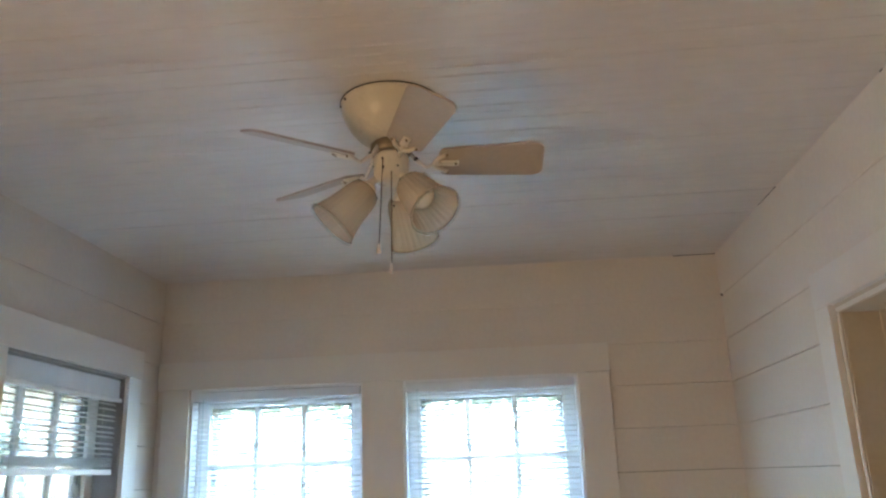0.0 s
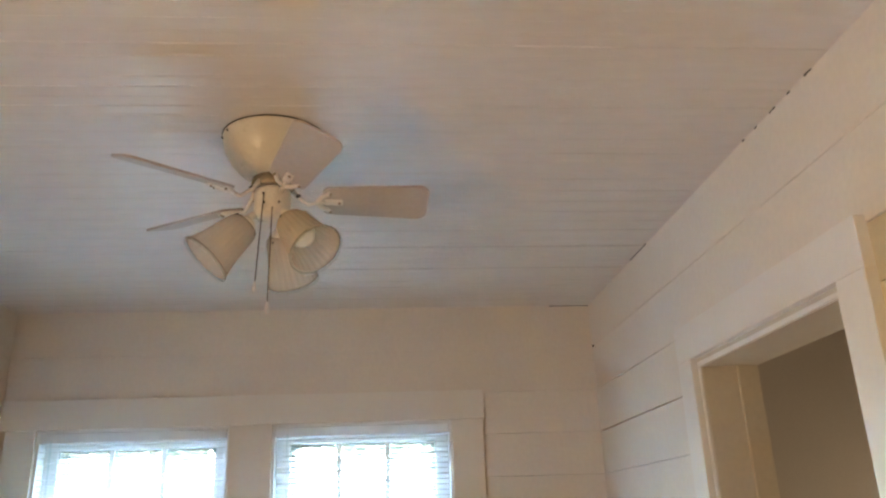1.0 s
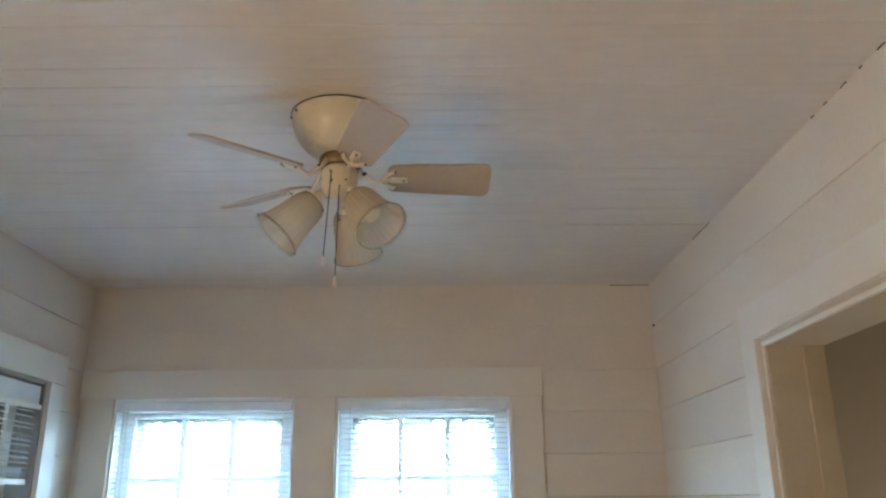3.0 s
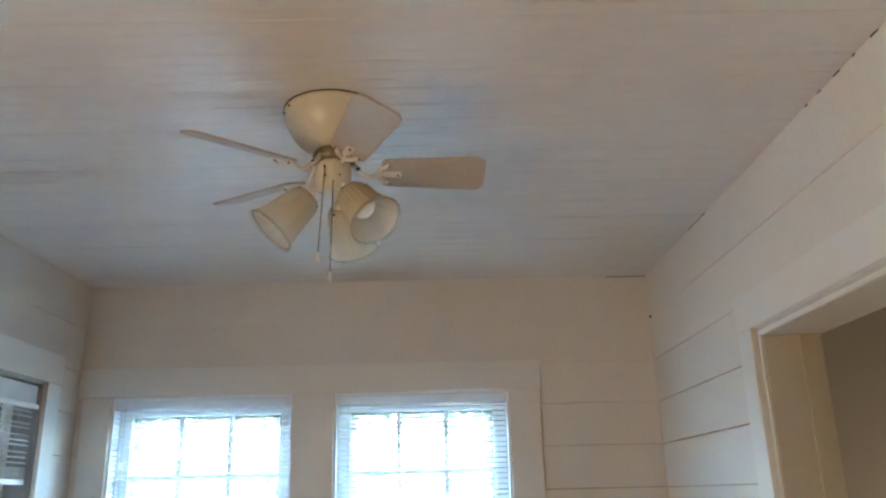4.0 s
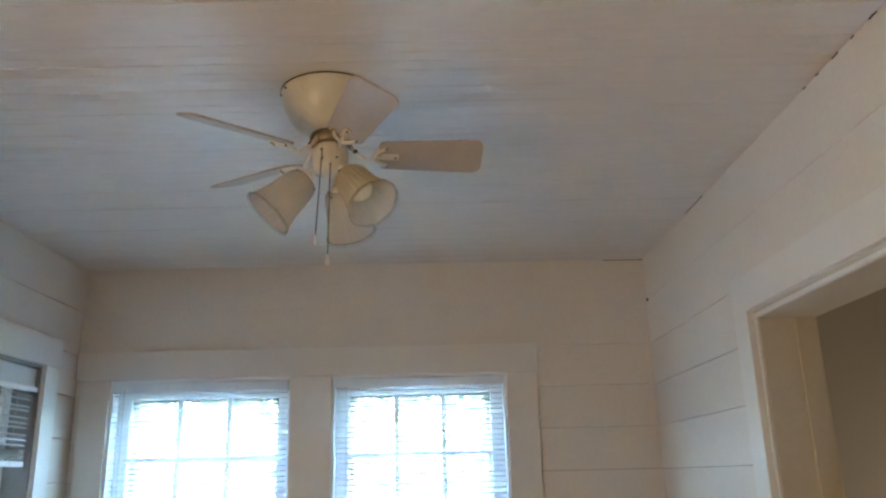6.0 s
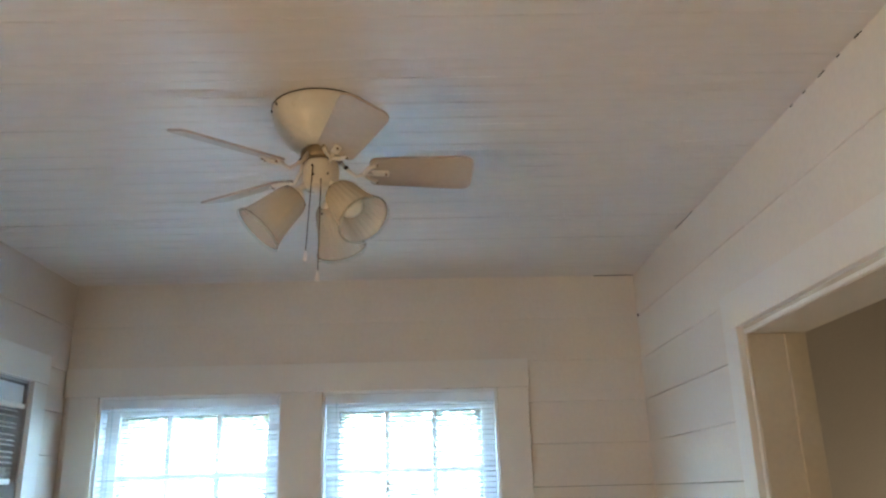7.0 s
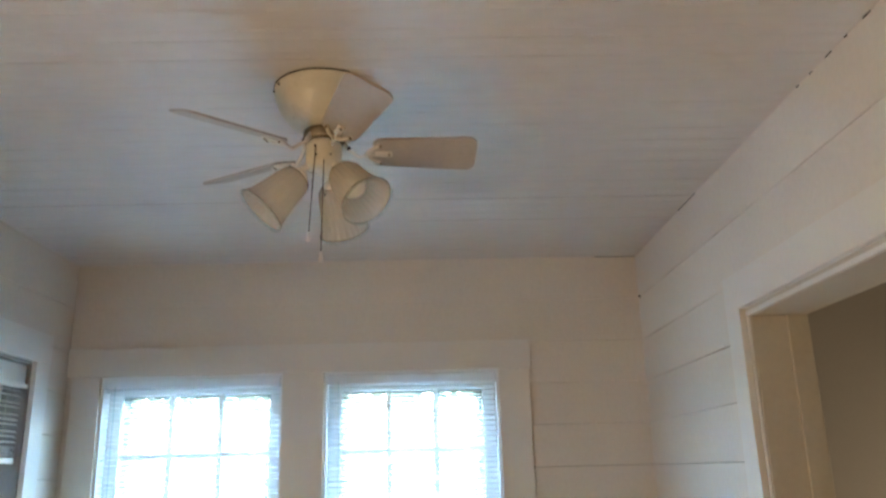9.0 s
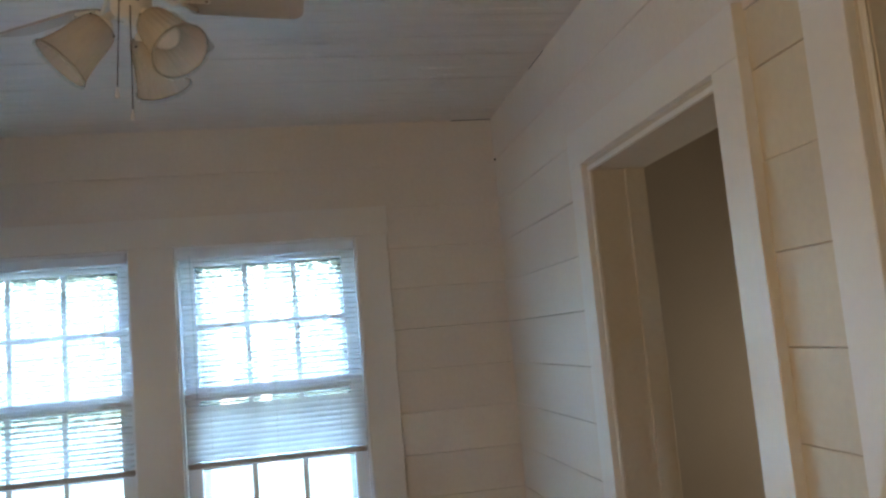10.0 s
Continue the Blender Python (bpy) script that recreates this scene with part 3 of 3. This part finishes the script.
        part("rim", rim, CLEAR, shade, "clear glass rim", smooth=True)
        seam = bmesh.new()
        spin(seam, [(0.0620, -0.1252), (0.0634, -0.1254), (0.0637, -0.1264), (0.0622, -0.1266), (0.0620, -0.1252)], 48, ripple=0.012, waves=24)
        part("seam", seam, SEAM, shade, "dark ground seam above the rim", smooth=True)
        bulb = bmesh.new()
        spin(bulb, [(0.0, -0.012), (0.012, -0.014), (0.0125, -0.028), (0.020, -0.040), (0.0275, -0.052), (0.0300, -0.064), (0.0280, -0.076), (0.020, -0.086), (0.009, -0.091), (0.0, -0.092)], 24)
        part("bulb", bulb, BULB, fan, smooth=True, m=tiltm)
    # pull chains: beads on a cord, each with a small bell at its end
    for x, yy, z0, z1, lean in ((-0.014, -0.043, -0.160, -0.388, -0.012), (0.006, -0.041, -0.195, -0.436, -0.003)):
        ch = bmesh.new()
        tube(ch, [(x, yy, z0), (x, yy - 0.004, z0 - 0.004), (x + lean, yy - 0.004, z1)], 0.0011, 6)
        n = int((z0 - z1) / 0.0075)
        for i in range(n):
            bmesh.ops.create_icosphere(ch, subdivisions=1, radius=0.0021, matrix=pose(x + lean * i / n, yy - 0.004, z0 - 0.006 - i * 0.0075))
        chain = part("pull_chain", ch, BRONZE, fan, "thin dark brass pull chain")
        kb = bmesh.new()
        spin(kb, [(0.0, 0.012), (0.0022, 0.011), (0.003, 0.004), (0.0052, -0.006), (0.0050, -0.013), (0.0, -0.015)], 12)
        part("pull", kb, CORD, chain, "small cream pull", smooth=True, m=pose(x + lean, yy - 0.004, z1))
    return fan


ceiling_fan(4)


# ---------------------------------------------------------------- outside
bm = bmesh.new()
g = bmesh.ops.create_grid(bm, x_segments=60, y_segments=60, size=400)
for v in bm.verts:
    r = v.co.length
    v.co.z = -0.75 + (0.35 * noise.noise(v.co * 0.03) if r > 25 else 0)
tagged(part("ground", bm, GRASS), "green lawn and rough grass round the house", "ground", kind="structure")
# the roof is an unseen slab, added to keep the sun off the rooms
tagged(part("roof", boxes((XL - 0.7, 3.4, YB - 0.7, YF + 0.45, H + 0.17, H + 0.30)), ROOFING), "unseen shingled slab added over the rooms to block the sun", "roof", kind="structure")
tagged(part("foundation", boxes((XL - T, 2.85, YB - T, YF + T, -0.9, -0.13)), CORE), "low foundation wall under the house", "foundation", kind="structure")


def tree(x, y, height, spread, trunk, bark, leaf, leaves, seed, label, base=0.3):
    """A tapered trunk with limbs and a crown of many small leaf sprays."""
    rnd = random.Random(seed)
    ob = empty("tree", pose(x, y, -0.78))
    tagged(ob, label, "tree", group="trees outside")
    bm = bmesh.new()
    lean = rnd.uniform(-0.03, 0.03)
    pts = [(lean * height * (k / 8) ** 2 + 0.04 * math.sin(k + seed), 0.05 * math.cos(1.3 * k), height * 0.9 * k / 8) for k in range(9)]
    tube(bm, pts, [trunk * (1 - 0.10 * k) for k in range(9)], 9)
    ends = []
    for i in range(16):
        k = rnd.randint(int(8 * base), 8)
        p = Vector(pts[k])
        a = rnd.uniform(0, 2 * math.pi)
        ln = spread * rnd.uniform(0.5, 1.0) * (1.15 - 0.5 * k / 8)
        q = p + Vector((ln * math.cos(a), ln * math.sin(a), ln * rnd.uniform(0.1, 0.6)))
        mid = (p + q) / 2 + Vector((0, 0, 0.1 * ln))
        tube(bm, [p, mid, q], [trunk * 0.35, trunk * 0.22, trunk * 0.07], 6)
        ends += [mid, q, (mid + q) / 2]
    part("trunk", bm, bark, ob, smooth=True)
    verts, faces = [], []
    for i in range(leaves):
        c = rnd.choice(ends)
        c = c + Vector((rnd.gauss(0, 0.28), rnd.gauss(0, 0.28), rnd.gauss(0, 0.24))) * spread * 0.42
        s = rnd.uniform(0.045, 0.10)
        u = Vector((rnd.uniform(-1, 1), rnd.uniform(-1, 1), rnd.uniform(-1, 1))).normalized()
        w = u.cross(Vector((rnd.uniform(-1, 1), rnd.uniform(-1, 1), rnd.uniform(-1, 1)))).normalized()
        n = len(verts)
        verts += [c - u * s, c + w * s * 0.45, c + u * s, c - w * s * 0.45]
        faces.append((n, n + 1, n + 2, n + 3))
    me = bpy.data.meshes.new("crown")
    me.from_pydata([tuple(v) for v in verts], [], faces)
    me.materials.append(leaf)
    cr = new("crown", me)
    cr.parent = ob
    return ob


tree(-0.62, 10.0, 7.5, 2.2, 0.075, PALE, LEAF, 800, 21, "slender pale-barked tree outside the windows", base=0.45)
tree(-2.5, 14.5, 8.0, 2.6, 0.16, BARK, LEAF, 1700, 22, "leafy green tree outside the windows", base=0.2)
tree(2.6, 13.0, 8.5, 3.2, 0.17, BARK, LEAF, 1700, 23, "leafy green tree outside the windows", base=0.2)
tree(-1.9, 17.0, 9.0, 3.4, 0.18, BARK, LEAF_PALE, 1700, 24, "yellowing leafy tree beyond the lawn", base=0.2)
tree(-8.6, 17.5, 9.0, 3.4, 0.18, BARK, LEAF, 1600, 25, "leafy green tree outside the windows", base=0.2)

# far woods: one uneven belt of leaf sprays
rnd = random.Random(31)
verts, faces = [], []
for i in range(21000):
    a = rnd.uniform(-60, 85)
    d = rnd.uniform(30, 44)
    top = 7.4 + 2.4 * noise.noise(Vector((a * 0.09, 3.1, 0))) + 1.5 * noise.noise(Vector((a * 0.4, 7.7, 0)))
    z = -0.8 + max(0.6, top) * rnd.random() ** 0.8
    c = Vector((-d * math.sin(radians(a)), d * math.cos(radians(a)), z))
    s = rnd.uniform(0.15, 0.42)
    u = Vector((rnd.uniform(-1, 1), rnd.uniform(-1, 1), rnd.uniform(-1, 1))).normalized()
    w = u.cross(Vector((rnd.uniform(-1, 1), rnd.uniform(-1, 1), rnd.uniform(-1, 1)))).normalized()
    n = len(verts)
    verts += [tuple(c - u * s), tuple(c + w * s * 0.6), tuple(c + u * s), tuple(c - w * s * 0.6)]
    faces.append((n, n + 1, n + 2, n + 3))
me = bpy.data.meshes.new("far_woods")
me.from_pydata(verts, [], faces)
me.materials.append(LEAF)
tagged(new("far_woods", me), "distant green woods behind the lawn", "woods", kind="stuff")


def side_porch(x0, x1, y0, y1):
    """An open porch along the side of the house: deck, posts, beam, joists and roof boards."""
    ob = empty("porch", pose(0, 0, -0.75))
    tagged(ob, "tan painted wooden porch beside the house, with square posts", "porch")
    xn, yn = x0 + 0.42, YF + 0.1                 # the porch is narrow past the house's corner
    part("deck", boxes((x0, x1, y0, yn, 0.50, 0.62), (x0, xn, yn, y1, 0.50, 0.62), bevel=0.006), SIDING, ob)
    part("beam", boxes((x0 - 0.01, x0 + 0.13, y0, y1, 2.83, 3.12), bevel=0.006), SIDING, ob)
    part("rail", boxes((x0 + 0.03, x0 + 0.09, y0, y1, 1.42, 1.50), bevel=0.006), SIDING, ob)
    for yy, w in ((4.6, 0.14), (5.45, 0.12), (6.40, 0.13), (6.90, 0.24), (7.62, 0.26), (8.3, 0.14)):
        post = part("post", boxes((x0, x0 + 0.12, yy - w / 2, yy + w / 2, 0.62, 2.83), bevel=0.008), SIDING, ob)
        part("post_cap", boxes((x0 - 0.015, x0 + 0.135, yy - w / 2 - 0.015, yy + w / 2 + 0.015, 2.76, 2.82), bevel=0.004), SIDING, post)
    # unseen panels added to shut sky and sun out of the porch
    part("side_panel", boxes((x0 + 0.02, x0 + 0.08, y0, 4.53, 0.62, 2.83), bevel=0.004), SIDING, ob)
    part("end_panel", boxes((x0 + 0.08, x1, y0, y0 + 0.06, 0.62, 3.0), bevel=0.004), SIDING, ob)
    yy = y0 + 0.3
    while yy < y1:
        part("joist", boxes((x0 + 0.135, x1 if yy < yn else xn, yy - 0.022, yy + 0.022, 3.0, 3.12), bevel=0.004), SIDING, ob)
        yy += 0.6
    part("roof", boxes((x0 - 0.35, x1, y0 - 0.2, yn, 3.125, 3.18), (x0 - 0.35, xn, yn, y1 + 0.2, 3.125, 3.18), bevel=0.01), ROOFING, ob)
    return ob


side_porch(-4.15, XL - T - 0.03, -1.6, 8.5)


# ---------------------------------------------------------------- small imperfections
gap = bmesh.new()
for y0, y1 in ((2.47, 2.66), (1.675, 1.69), (1.605, 1.62), (1.51, 1.54), (1.44, 1.452), (1.345, 1.375)):
    box(gap, XR - 0.0022, XR + 0.001, y0, y1, H - 0.0022, H + 0.002)
tagged(part("ceiling_crack", gap, LINE), "thin dark open joint between wall and ceiling", "crack", kind="structure")
gap = boxes((0.62, XR - 0.001, YF - 0.003, YF + 0.001, H - 0.004, H + 0.002))
tagged(part("corner_crack", gap, LINE), "thin dark open joint in the ceiling corner", "crack", kind="structure")
bm = bmesh.new()
bmesh.ops.create_uvsphere(bm, u_segments=8, v_segments=6, radius=0.006)
nail = part("nail_hole", bm, LINE)
nail.matrix_world = pose(XR - 0.001, 3.275, 2.247)
tagged(nail, "small dark nail hole in a wall joint", "nail hole", kind="structure")

# ---------------------------------------------------------------- wall boards, last
boards(wall_north, XL - 0.012, XR + 0.012, LINES, [(W1[0] - 0.006, W1[1] + 0.006, WBOT - 0.03, WTOP + 0.006), (W2[0] - 0.006, W2[1] + 0.006, WBOT - 0.03, WTOP + 0.006)], 1)
boards(wall_west, YB, YF + 0.008, LINES, [(W3[0] - 0.006, W3[1] + 0.006, WBOT - 0.03, W3TOP + 0.006), (W4[0], W4[1], WBOT, W3TOP)], 2)
boards(wall_south, -XR, -XL, LINES, [], 3)
boards(wall_east, -YF - 0.008, -YB, LINES[:3], [], 4)
boards(wall_east, -YF - 0.008, -D1[1] - 0.02, LINES[2:], [], 5)
boards(wall_east, -D1[0] + 0.02, -D2[1] - 0.02, LINES_B, [], 6, YELLOW_WALL)
boards(wall_east, -D2[0] + 0.02, -YB, LINES_B, [], 7, YELLOW_WALL)
boards(wall_east, -D1[1] - 0.02, -D1[0] + 0.02, [LINES[2], DTOP + 0.006], [], 8)
boards(wall_east, -D2[1] - 0.02, -D2[0] + 0.02, [LINES[2], DTOP + 0.006], [], 9)
